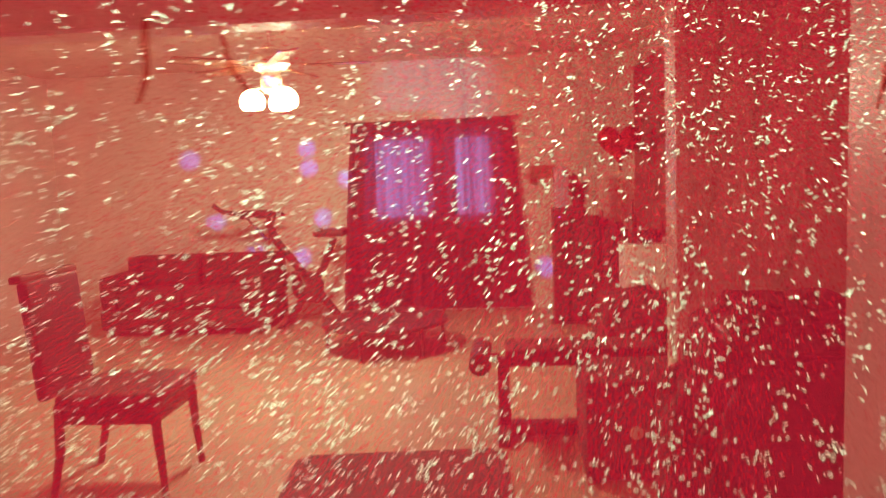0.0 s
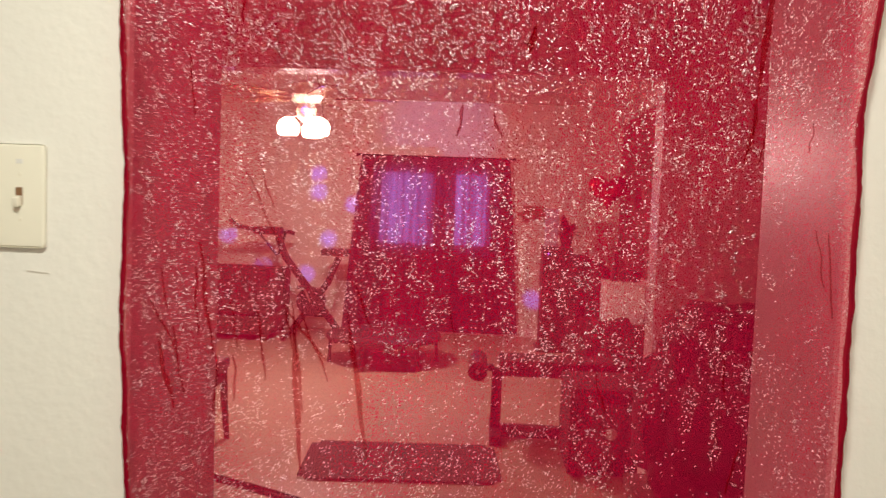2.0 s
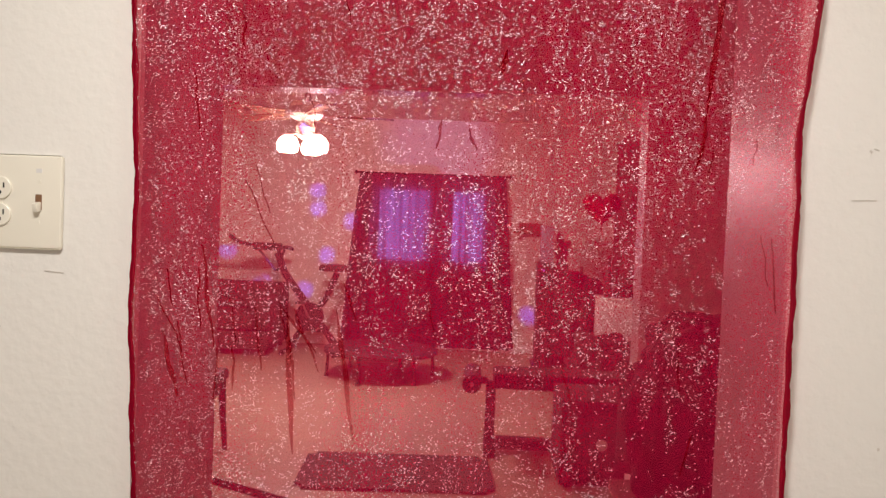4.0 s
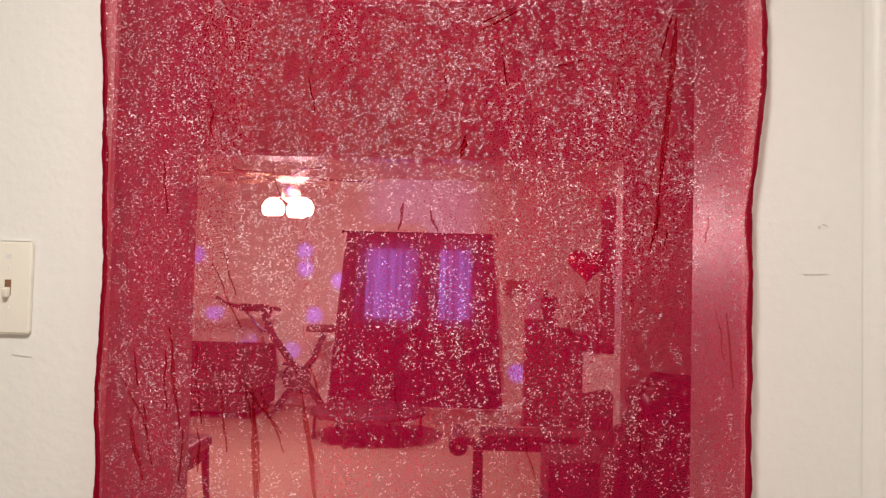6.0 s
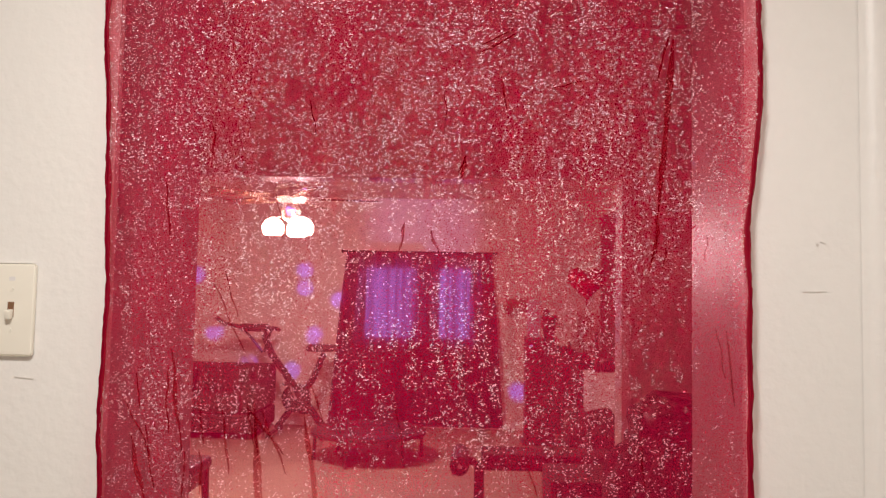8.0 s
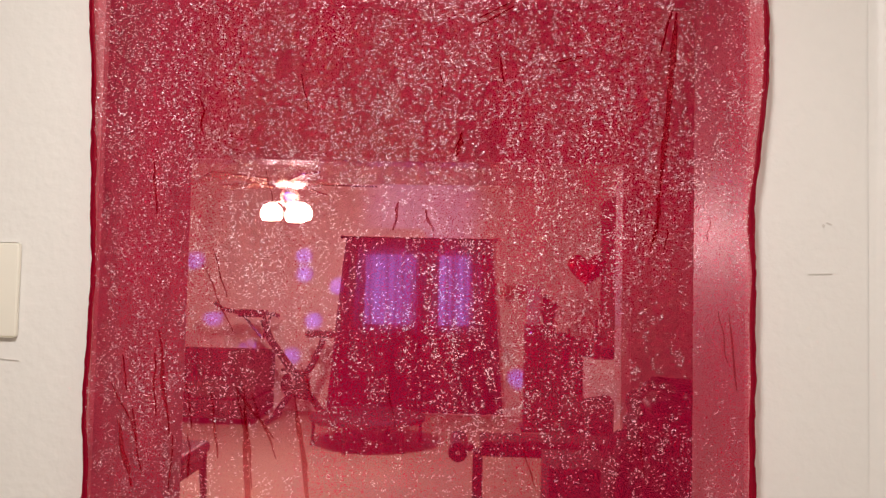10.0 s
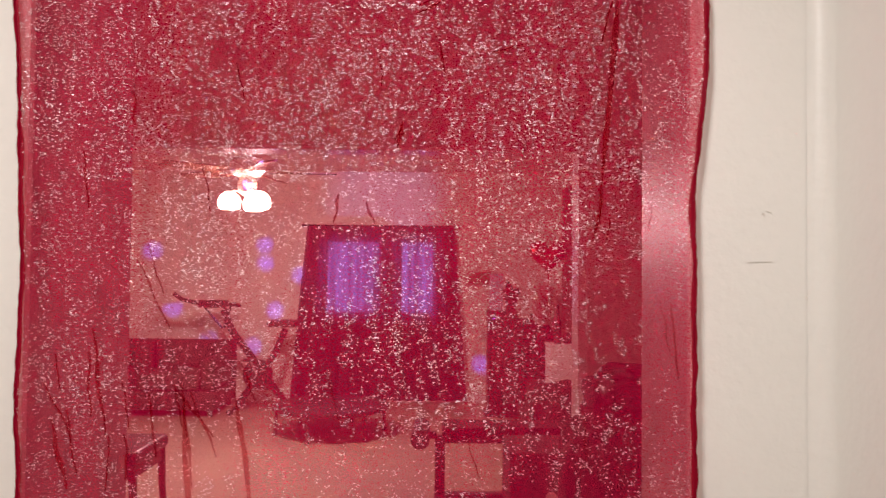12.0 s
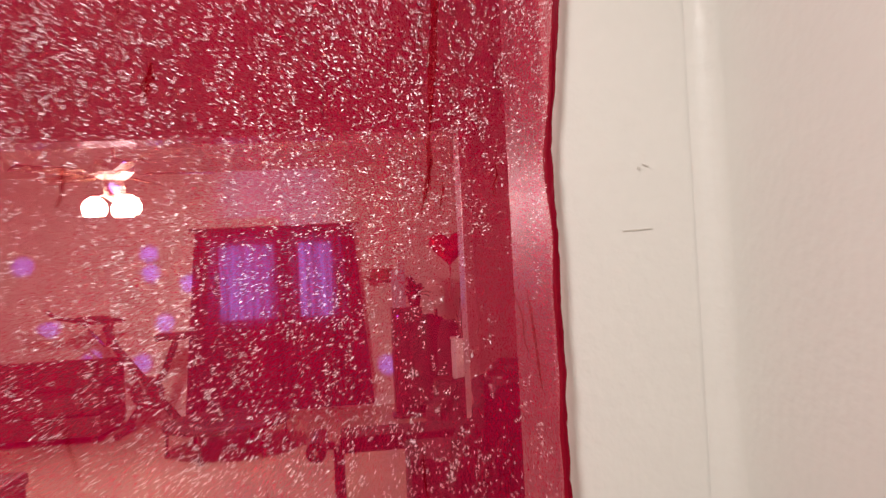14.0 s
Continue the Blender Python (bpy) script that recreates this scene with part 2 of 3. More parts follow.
# a deep doorway: thin lips on the hall side, thick walls behind them
w = prism([(-2.4, 0.0), (DOOR[0], 0.0), (DOOR[0], LIP), (REVEAL[0][0], LIP), (REVEAL[0][1], REVEAL[2]), (-0.72, REVEAL[2]), (-0.72, 0.12), (-2.4, 0.12)], 0, ZC)
prism([(DOOR[1], 0.0), (0.64, 0.0), (0.64, REVEAL[2]), (REVEAL[1][1], REVEAL[2]), (REVEAL[1][0], LIP), (DOOR[1], LIP)], 0, ZC, w)
box(DOOR[0] + 0.001, DOOR[1] - 0.001, 0.0, LIP, DOOR[2], ZC, bm=w)
box(REVEAL[0][0] + 0.001, REVEAL[1][1] - 0.001, LIP, REVEAL[2], DOOR[2], ZC, bm=w)
structure("wall_doorway", w, M_WALL, "white painted wall with a deep doorway in it", "wall")
w = bmesh.new()
CORNER = 0.632
prof = [(CORNER, -2.9)] + [(CORNER - 0.03 + 0.03 * math.cos(a), -0.03 + 0.03 * math.sin(a)) for a in [math.pi / 2 * k / 6 for k in range(7)]]
prof = [(x, y - 0.001) for x, y in prof] + [(0.74, -0.001), (0.74, -2.9)]
lo = [w.verts.new((x, y, 0)) for x, y in prof]
hi = [w.verts.new((x, y, ZC)) for x, y in prof]
for i in range(len(prof)):
    j = (i + 1) % len(prof)
    w.faces.new((lo[i], lo[j], hi[j], hi[i]))
w.faces.new(lo[::-1])
w.faces.new(hi)
structure("wall_side", w, M_WALL, "white painted side wall meeting the doorway wall in a soft corner", "wall", True)
structure("wall_left_of_hall", box(-2.4, -2.28, -2.9, 0.0, 0, ZC), M_WALL, "white painted wall closing the hall", "wall")
structure("wall_behind", box(-2.28, CORNER, -2.9, -2.78, 0, ZC), M_WALL, "white painted wall at the end of the hall", "wall")
structure("ceiling_hall", box(-2.4, 0.74, -2.9, 0.12, ZC, ZC + 0.08), M_CEIL, "cream painted hall ceiling", "ceiling")

# both linings share the dimmed white, so part of their shade is colour
for name, k, label in (("trim_right_of_door", 1, "satin white painted lining of the deep doorway, shade in its colour"), ("trim_left_of_door", 0, "white painted lining of the deep doorway, shade in its colour")):
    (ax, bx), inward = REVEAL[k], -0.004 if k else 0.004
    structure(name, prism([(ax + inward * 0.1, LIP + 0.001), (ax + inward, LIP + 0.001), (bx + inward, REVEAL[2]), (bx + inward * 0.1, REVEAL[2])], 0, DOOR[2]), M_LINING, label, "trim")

# passage behind the doorway, then the wide opening
structure("wall_passage_left", box(-3.3, -3.18, 0.12, YO, 0, ZC), M_FARWALL, "beige wall of the dim passage", "wall")
structure("wall_passage_right", box(1.48, 1.60, 0.12, YO, 0, ZC), M_FARWALL, "beige wall of the dim passage", "wall")
structure("wall_passage_back", box(-3.3, -2.4, 0.0, 0.12, 0, ZC), M_FARWALL, "beige wall of the dim passage", "wall")
structure("wall_passage_front", box(0.64, 1.6, 0.0, 0.12, 0, ZC), M_FARWALL, "beige wall of the dim passage", "wall")
structure("ceiling_passage", box(-3.3, 1.6, 0.12, YO, ZC, ZC + 0.08), M_CEIL, "cream passage ceiling", "ceiling")
w = box(0.635, 1.60, YO, YO + 0.12, 0, ZC)
box(-2.9, 0.635, YO, YO + 0.12, 1.838, ZC, bm=w)
box(X0, -2.9, YO, YO + 0.12, 0, ZC, bm=w)
structure("wall_opening", w, M_FARWALL, "beige wall with a wide opening into the living room", "wall")
structure("trim_opening", box(0.598, 0.635, YO - 0.006, YO + 0.126, 0, 1.825, 0.004), M_TRIM, "narrow white trim up the side of the opening", "trim")
structure("trim_opening_top", box(-2.9, 0.635, YO - 0.006, YO + 0.126, 1.825, 1.838, 0.003), M_TRIM, "narrow white trim along the top of the opening", "trim")

# far room
WIN = (-1.14, 0.07, 0.88, 1.72)
w = box(X0, WIN[0], YF, YF + 0.14, 0, ZC)
box(WIN[1], X1 + 0.12, YF, YF + 0.14, 0, ZC, bm=w)
box(WIN[0], WIN[1], YF, YF + 0.14, 0, WIN[2], bm=w)
box(WIN[0], WIN[1], YF, YF + 0.14, WIN[3], ZC, bm=w)
structure("wall_far", w, M_FARWALL, "beige living room wall with a curtained window", "wall")
structure("wall_right", box(X1, X1 + 0.12, YO + 0.12, YF, 0, ZC), M_FARWALL, "beige living room side wall", "wall")
structure("wall_left", box(X0 - 0.12, X0, YO, YF + 0.14, 0, ZC), M_FARWALL, "beige living room side wall", "wall")
structure("ceiling_living", box(X0 - 0.12, X1 + 0.12, YO + 0.12, YF + 0.14, ZC, ZC + 0.08), M_CEIL, "cream living room ceiling", "ceiling")
structure("baseboard", box(X0, X1, YF - 0.014, YF - 0.001, 0.001, 0.09, 0.004), M_TRIM, "white baseboard along the far wall", "baseboard")
structure("backdrop", box(-2.2, 1.2, 7.9, 7.92, 0.2, 2.4), M_NIGHT, "violet light outside the window", "backdrop")

win = thing("window_1", (0, YF, 0), "double window glowing violet behind the curtain", "window")
win["kind"] = "structure"
for x0, x1 in ((WIN[0], -0.50), (-0.36, WIN[1])):
    fr = bmesh.new()
    box(x0, x0 + 0.05, 0.03, 0.09, WIN[2], WIN[3], bm=fr)
    box(x1 - 0.05, x1, 0.03, 0.09, WIN[2], WIN[3], bm=fr)
    box(x0 + 0.05, x1 - 0.05, 0.03, 0.09, WIN[2], WIN[2] + 0.05, bm=fr)
    box(x0 + 0.05, x1 - 0.05, 0.03, 0.09, WIN[3] - 0.05, WIN[3], bm=fr)
    part("window_frame", fr, M_TRIM, win, smooth=False)
part("mullion", box(-0.50, -0.36, 0.02, 0.10, WIN[2], WIN[3]), M_TRIM, win, smooth=False)


# ---- the sheer red curtain in the doorway ----
ZT, ZB = 2.16, 0.30


def sheet_edge(side, z):
    """Where the cloth ends at a height: it hangs a little askew and its hems wander."""
    if side < 0:
        return -0.488 - 0.0236 * (z - 1.05) + 0.0035 * math.sin(9 * z + 1) + 0.005 * noise.noise((0, 3.1, z * 7))
    u = max(0.0, min(1.0, (z - 1.42) / 0.30))
    return 0.433 + 0.020 * u * u * (3 - 2 * u) + 0.003 * noise.noise((5, 1.7, z * 9))


def sheet_y(x, z):
    """How far the cloth stands off the wall: soft folds and small puckers."""
    f = 0.006 * noise.noise((x * 5.0, 1.0, z * 1.2)) + 0.0035 * noise.noise((x * 16, 4.0, z * 3.0))
    f += 0.0030 * noise.noise((x * 38, 8.0, z * 12.0 + x * 20)) + 0.0010 * noise.noise((x * 120, 3.0, z * 55.0))
    return -0.026 + max(-0.016, min(0.008, f))


curtain = thing("doorway_curtain", (0, 0, 0), "sheer red organza curtain with silver glitter, hung flat over the doorway", "curtain")
bm = bmesh.new()
NX, NZ = 150, 260
grid = []
for j in range(NZ + 1):
    z = ZB + (ZT - ZB) * j / NZ
    a, b = sheet_edge(-1, z), sheet_edge(1, z)
    grid.append([bm.verts.new((a + (b - a) * i / NX, sheet_y(a + (b - a) * i / NX, z), z)) for i in range(NX + 1)])
for j in range(NZ):
    for i in range(NX):
        bm.faces.new((grid[j][i], grid[j][i + 1], grid[j + 1][i + 1], grid[j + 1][i]))
part("cloth", bm, M_SHEER, curtain)
for side in (-1, 1):
    pts = []
    for k in range(401):
        z = ZB + (ZT - ZB) * k / 400
        x = sheet_edge(side, z)
        pts.append((x + 0.0022 * noise.noise((side * 9, z * 34, 2)) + 0.0008 * noise.noise((side * 9, z * 110, 5)), sheet_y(x, z) - 0.001, z))
    bm = bmesh.new()
    rings = []
    for k, p in enumerate(pts):
        r = 0.0020 + 0.0016 * max(0.0, noise.noise((side * 3, p[2] * 26, 1.0))) + 0.0007 * noise.noise((side * 3, p[2] * 90, 4.0))
        rings.append([bm.verts.new((p[0] + r * math.cos(a), p[1] + 0.7 * r * math.sin(a), p[2])) for a in [math.pi / 3 * q for q in range(6)]])
    for a, b in zip(rings, rings[1:]):
        for q in range(6):
            bm.faces.new((a[q], a[(q + 1) % 6], b[(q + 1) % 6], b[q]))
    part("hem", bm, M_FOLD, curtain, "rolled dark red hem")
part("rod", tube([(-0.56, -0.020, ZT + 0.004), (0.52, -0.020, ZT + 0.004)], 0.006, sides=10), M_BLACKMETAL, curtain, "thin black curtain rod")
for hx in (-0.54, 0.50):
    part("hook", tube([(hx, -0.0005, ZT + 0.03), (hx, -0.022, ZT + 0.02), (hx, -0.030, ZT - 0.004), (hx, -0.020, ZT - 0.008)], 0.003, sides=8), M_BLACKMETAL, curtain)
part("hem", tube([(x, sheet_y(x, ZB), ZB) for x in [-0.47 + 0.84 * k / 60 for k in range(61)]], 0.004, sides=6), M_FOLD, curtain, "rolled dark red hem")

# turned-in edge, where the cloth lies double along both sides
for side in (-1, 1):
    bm = bmesh.new()
    rows = []
    for k in range(301):
        z = ZB + (ZT - ZB) * k / 300
        x = sheet_edge(side, z)
        wd = 0.006 + 0.004 * noise.noise((side * 2, z * 14, 6.0))
        rows.append([bm.verts.new((x - side * wd * q, sheet_y(x, z) - 0.0018 - 0.0016 * math.sin(math.pi * q), z)) for q in (0.0, 0.33, 0.66, 1.0)])
    for a, b in zip(rows, rows[1:]):
        for i in range(3):
            bm.faces.new((a[i], a[i + 1], b[i + 1], b[i]))
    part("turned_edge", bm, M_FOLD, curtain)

# pinched creases, where the cloth lies double: x and z of both ends, width
CREASES = [
    (-0.332, 1.391, -0.285, 1.297, 0.002), (-0.266, 1.192, -0.252, 1.004, 0.006), (-0.196, 1.213, -0.165, 1.025, 0.005),
    (-0.057, 1.485, -0.064, 1.443, 0.003), (-0.018, 1.474, -0.007, 1.443, 0.003), (0.327, 1.757, 0.306, 1.506, 0.007),
    (0.306, 1.506, 0.296, 1.433, 0.004), (-0.446, 1.171, -0.423, 1.077, 0.005), (-0.392, 1.297, -0.371, 1.151, 0.004),
    (0.030, 1.584, 0.022, 1.548, 0.005), (0.049, 1.736, 0.099, 1.762, 0.004), (0.399, 1.339, 0.410, 1.234, 0.002),
    (-0.275, 1.213, -0.222, 1.151, 0.004), (0.154, 1.683, 0.196, 1.694, 0.003),
    (0.051, 1.747, 0.096, 1.769, 0.0022), (0.030, 1.585, 0.019, 1.558, 0.002), (-0.002, 1.686, -0.000, 1.633, 0.0012),
    (-0.456, 1.221, -0.418, 1.142, 0.0016), (-0.443, 1.261, -0.433, 1.209, 0.0012), (-0.268, 1.225, -0.251, 1.080, 0.0028),
    (-0.188, 1.255, -0.166, 1.196, 0.002), (0.306, 1.479, 0.293, 1.424, 0.002), (0.318, 1.456, 0.312, 1.424, 0.0014),
    (0.373, 1.473, 0.369, 1.437, 0.0012), (0.385, 1.342, 0.398, 1.272, 0.0013), (-0.200, 1.664, -0.189, 1.611, 0.0012),
    (-0.317, 1.413, -0.295, 1.345, 0.0014), (-0.245, 1.524, -0.233, 1.459, 0.001), (-0.067, 1.230, -0.054, 1.175, 0.0012),
    (0.124, 1.156, 0.140, 1.095, 0.0014), (-0.426, 1.186, -0.409, 1.099, 0.0018), (-0.350, 1.223, -0.339, 1.160, 0.0012),
]
# smaller ones wherever the cloth has puckered, most of them low on both sides
crng = random.Random(12)
for k in range(12):
    low = crng.random() < 0.55
    z0 = crng.uniform(1.04, 1.30) if low else crng.uniform(1.30, 1.78)
    x0 = crng.choice((crng.uniform(-0.44, -0.25), crng.uniform(0.20, 0.36))) if low else crng.uniform(-0.43, 0.34)
    ln = crng.uniform(0.03, 0.09)
    lean = crng.uniform(-0.35, 0.35) + (0.15 if x0 < 0 else -0.15)
    CREASES.append((x0, z0, x0 + lean * ln, z0 - ln, crng.uniform(0.0018, 0.0036)))
for x0, z0, x1, z1, wd in CREASES:
    bm = bmesh.new()
    rows = []
    for k in range(15):
        u = k / 14
        x = x0 + (x1 - x0) * u + 0.006 * noise.noise((x0 * 40, u * 2.0, z0 * 9)) * math.sin(math.pi * u)
        z = z0 + (z1 - z0) * u
        h = 2.0 * wd * (math.sin(math.pi * min(1, u * 0.96 + 0.03)) ** 0.6) * (0.7 + 0.5 * noise.noise((x0 * 30, u * 6, 7)))
        h = max(h, 0.0006)
        y = sheet_y(x, z)
        rows.append([bm.verts.new((x + dx * h, y + dy, z)) for dx, dy in ((-0.5, -0.0012), (-0.1, -0.0045), (0.5, -0.0012))])
    for a, b in zip(rows, rows[1:]):
        for i in range(2):
            bm.faces.new((a[i], a[i + 1], b[i + 1], b[i]))
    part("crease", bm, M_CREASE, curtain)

# glitter: short silver threads scattered over the cloth, denser in drifts
rng = random.Random(7)
gv, gf = [], []
count = 0
while count < 52000:
    z = rng.uniform(ZB + 0.3, ZT - 0.1)
    a, b = sheet_edge(-1, z), sheet_edge(1, z)
    x = rng.uniform(a + 0.004, b - 0.004)
    drift = 0.36 + 0.5 * noise.noise((x * 6, 2.0, z * 5)) + 0.8 * noise.noise((x * 60, 5.0, z * 20)) + 0.6 * noise.noise((x * 130, 9.0, z * 90)) + (0.24 if z > 1.50 else 0.0) - (0.22 if x > 0.36 else 0.0) - (0.20 if x > 0.20 and z < 1.40 else 0.0)
    if rng.random() > drift:
        continue
    count += 1
    ln, wd = rng.uniform(0.0011, 0.0028), rng.uniform(0.00040, 0.00064)
    ang = rng.gauss(0.25, 0.7)
    # each patch of threads leans its own way, so that the sparkle comes in drifts
    lean = 0.22 * noise.noise((x * 26, 1.0, z * 11))
    n = Vector((rng.gauss(lean - 0.04, 0.18), -1, rng.gauss(0.16 + 0.7 * lean, 0.18))).normalized()
    t = Vector((math.cos(ang), 0, math.sin(ang)))
    t = (t - n * t.dot(n)).normalized()
    s = n.cross(t)
    p = Vector((x, sheet_y(x, z) - 0.0022, z))
    k = len(gv)
    gv += [p - t * ln / 2 - s * wd / 2, p + t * ln / 2 - s * wd / 2, p + t * ln / 2 + s * wd / 2, p - t * ln / 2 + s * wd / 2]
    gf.append((k, k + 1, k + 2, k + 3))
me = bpy.data.meshes.new("glitter")
me.from_pydata([tuple(v) for v in gv], [], gf)
me.materials.append(M_SILVER)
gl = new("glitter", me)
gl.parent = curtain
tagged(gl, "silver glitter threads", kind="stuff")


# ---- hall wall fittings ----
def wall_plate():
    p = thing("switch_plate", (-0.672, -0.001, 1.348), "ivory wall plate with a double socket and a toggle switch", "light switch")
    part("cover", box(-0.063, 0.063, -0.007, 0, -0.069, 0.069, 0.006, seg=3), M_PLATE, p)
    for dz in (-0.0195, 0.0195):
        s = bmesh.new()
        lathe([(0.0165, 0), (0.0165, 0.0025), (0.0155, 0.0032)], 24, s)
        bmesh.ops.transform(s, matrix=pose(-0.0285, -0.007, dz, 90), verts=s.verts[:])
        face = part("socket", s, M_PLATE, p)
        for dx, h in ((-0.006, 0.009), (0.006, 0.0075)):
            part("slot", box(-0.0285 + dx - 0.001, -0.0285 + dx + 0.001, -0.0106, -0.0098, dz, dz + h), M_SLOT, face)
        part("earth_hole", box(-0.031, -0.026, -0.0106, -0.0098, dz - 0.009, dz - 0.004, 0.0015), M_SLOT, face)
    part("switch_well", box(0.0237, 0.0333, -0.0078, -0.0068, -0.0115, 0.0115, 0.0004), M_BROWN, p)
    t = bmesh.new()
    box(0.0246, 0.0324, -0.019, -0.006, -0.0105, 0.0025, 0.0015, t, pose(0, 0, 0, 14))
    part("toggle", t, M_PLATE, p)
    for dx, dz in ((-0.0285, 0), (0.0285, 0.030), (0.0285, -0.030)):
        s = lathe([(0.003, 0), (0.003, 0.0008)], 14)
        bmesh.ops.transform(s, matrix=pose(dx, -0.007, dz, 90), verts=s.verts[:])
        part("screw", s, M_PLATE, p)
    part("mark", box(0.024, 0.033, -0.0074, -0.0069, 0.043, 0.049), M_BOXW, p)


wall_plate()


# ---- living room ----
def ceiling_fan():
    f = thing("ceiling_fan", (FAN[0], FAN[1], ZC - 0.035), "brown wooden ceiling fan with a lit three-shade lamp", "ceiling fan")
    part("canopy", lathe([(0.075, 0.035), (0.075, 0), (0.075, -0.02), (0.05, -0.055), (0.02, -0.065)], 28), M_TRIM, f)
    part("rod", tube([(0, 0, -0.06), (0, 0, -0.22)], 0.012), M_TRIM, f)
    part("motor", lathe([(0.03, -0.21), (0.10, -0.225), (0.125, -0.26), (0.125, -0.31), (0.09, -0.345), (0.05, -0.36)], 32), M_TRIM, f)
    for k in range(5):
        a = 72 * k + 8
        b = bmesh.new()
        box(0.20, 0.62, -0.058, 0.058, -0.004, 0.004, 0.003, b, pose(0, 0, -0.315, 0, 0, a) @ pose(0, 0, 0, 11, 0, 0))
        blade = part("blade", b, M_BLADE, f)
        part("bracket", box(0.10, 0.24, -0.015, 0.015, -0.006, 0.0, 0.002, None, pose(0, 0, -0.32, 0, 0, a)), M_STEEL, blade)
    part("light_hub", lathe([(0.05, -0.36), (0.07, -0.40), (0.06, -0.46), (0.02, -0.49)], 24), M_TRIM, f)
    for dx, dy in ((-0.12, -0.02), (0.10, -0.06), (0.02, 0.12)):
        sh = lathe([(0.022, -0.46), (0.056, -0.482), (0.076, -0.520), (0.072, -0.560), (0.058, -0.578)], 24, None, (dx, dy, 0))
        bmesh.ops.delete(sh, geom=[fc for fc in sh.faces if len(fc.verts) > 4], context="FACES_ONLY")
        bmesh.ops.solidify(sh, geom=sh.faces[:], thickness=0.003)
        s = part("lamp_shade", sh, M_GLASS, f, "glowing frosted glass shade")
        part("arm", tube([(0, 0, -0.45), (dx * 0.6, dy * 0.6, -0.445), (dx, dy, -0.46)], 0.008, sides=8), M_STEEL, s)


ceiling_fan()


def window_curtain():
    c = thing("window_curtain", (0, YF - 0.06, 0), "burgundy floor-length curtain with violet light showing through", "curtain")
    for n, (t0, t1, b0, b1) in enumerate(((-1.285, -0.50, -1.45, -0.53), (-0.505, 0.24, -0.545, 0.385))):
        bm = bmesh.new()
        rows = []
        for j in range(41):
            u = j / 40
            z = 1.835 - 1.805 * u
            x0, x1 = t0 + (b0 - t0) * u ** 0.9, t1 + (b1 - t1) * u ** 0.9
            r = []
            for i in range(121):
                s = i / 120
                x = x0 + (x1 - x0) * s
                fold = 0.020 * math.sin(s * 44 + n * 2 + 1.2 * noise.noise((s * 4, n, u * 2))) * (0.4 + 0.6 * u) + 0.012 * noise.noise((s * 6, n * 3, u * 1.5))
                r.append(bm.verts.new((x, fold - 0.012 * n, z)))
            rows.append(r)
        for a, b in zip(rows, rows[1:]):
            for i in range(120):
                bm.faces.new((a[i], a[i + 1], b[i + 1], b[i]))
        part("panel", bm, M_DRAPE, c)
    part("rod", tube([(-1.33, 0.0, 1.838), (0.29, 0.0, 1.838)], 0.010), M_BLACKMETAL, c)
    for x in (-1.33, 0.29):
        part("finial", lathe([(0.004, -0.02), (0.018, -0.008), (0.018, 0.008), (0.004, 0.02)], 16, None, (x, 0, 1.838)), M_BLACKMETAL, c)
    for x in (-1.22, 0.17):
        part("bracket", tube([(x, 0, 1.838), (x, 0.058, 1.838)], 0.006, sides=8), M_BLACKMETAL, c)


window_curtain()


def side_hanging():
    c = thing("side_curtain", (X1 - 0.05, 5.95, 0), "dark brown curtain hung over the side window", "curtain")
    bm = bmesh.new()
    rows = []
    for j in range(25):
        z = 2.20 - 1.40 * j / 24
        rows.append([bm.verts.new((0.022 * math.sin(i * 0.72 + 0.6 * noise.noise((i * 0.1, 1, j * 0.1))), -0.80 + 1.60 * i / 100, z)) for i in range(101)])
    for a, b in zip(rows, rows[1:]):
        for i in range(100):
            bm.faces.new((a[i], a[i + 1], b[i + 1], b[i]))
    bmesh.ops.solidify(bm, geom=bm.faces[:], thickness=0.003)
    part("panel", bm, M_HANG, c)
    part("rod", tube([(0, -0.88, 2.205), (0, 0.88, 2.205)], 0.011), M_BLACKMETAL, c)
    for y in (-0.78, 0.78):
        part("bracket", tube([(0, y, 2.205), (0.05, y, 2.205)], 0.007, sides=8), M_BLACKMETAL, c)


side_hanging()


def sofa():
    s = thing("sofa", (-2.72, 6.42, 0), "low dark brown sofa with loose cushions against the wall", "sofa")
    part("base", box(-0.75, 0.75, -0.36, 0.40, 0.06, 0.24, 0.03), M_SOFA, s)
    part("back", box(-0.75, 0.75, 0.20, 0.42, 0.24, 0.66, 0.06, None, None, 4), M_SOFA, s)
    for x in (-0.745, 0.595):
        part("arm", box(x, x + 0.15, -0.36, 0.22, 0.242, 0.54, 0.05, None, None, 4), M_SOFA, s)
    for k in range(2):
        x = -0.59 + 0.595 * k
        part("seat_cushion", box(x, x + 0.585, -0.37, 0.20, 0.243, 0.40, 0.045, None, None, 4), M_SOFA, s)
        part("back_cushion", box(x + 0.01, x + 0.575, 0.06, 0.22, 0.40, 0.68, 0.06, None, pose(0, 0, 0, -4), 4), M_SOFA, s)
    for x in (-0.68, 0.68):
        for y in (-0.3, 0.34):
            part("foot", lathe([(0.022, 0.0), (0.03, 0.062)], 14, None, (x, y, 0)), M_WOOD, s)


sofa()


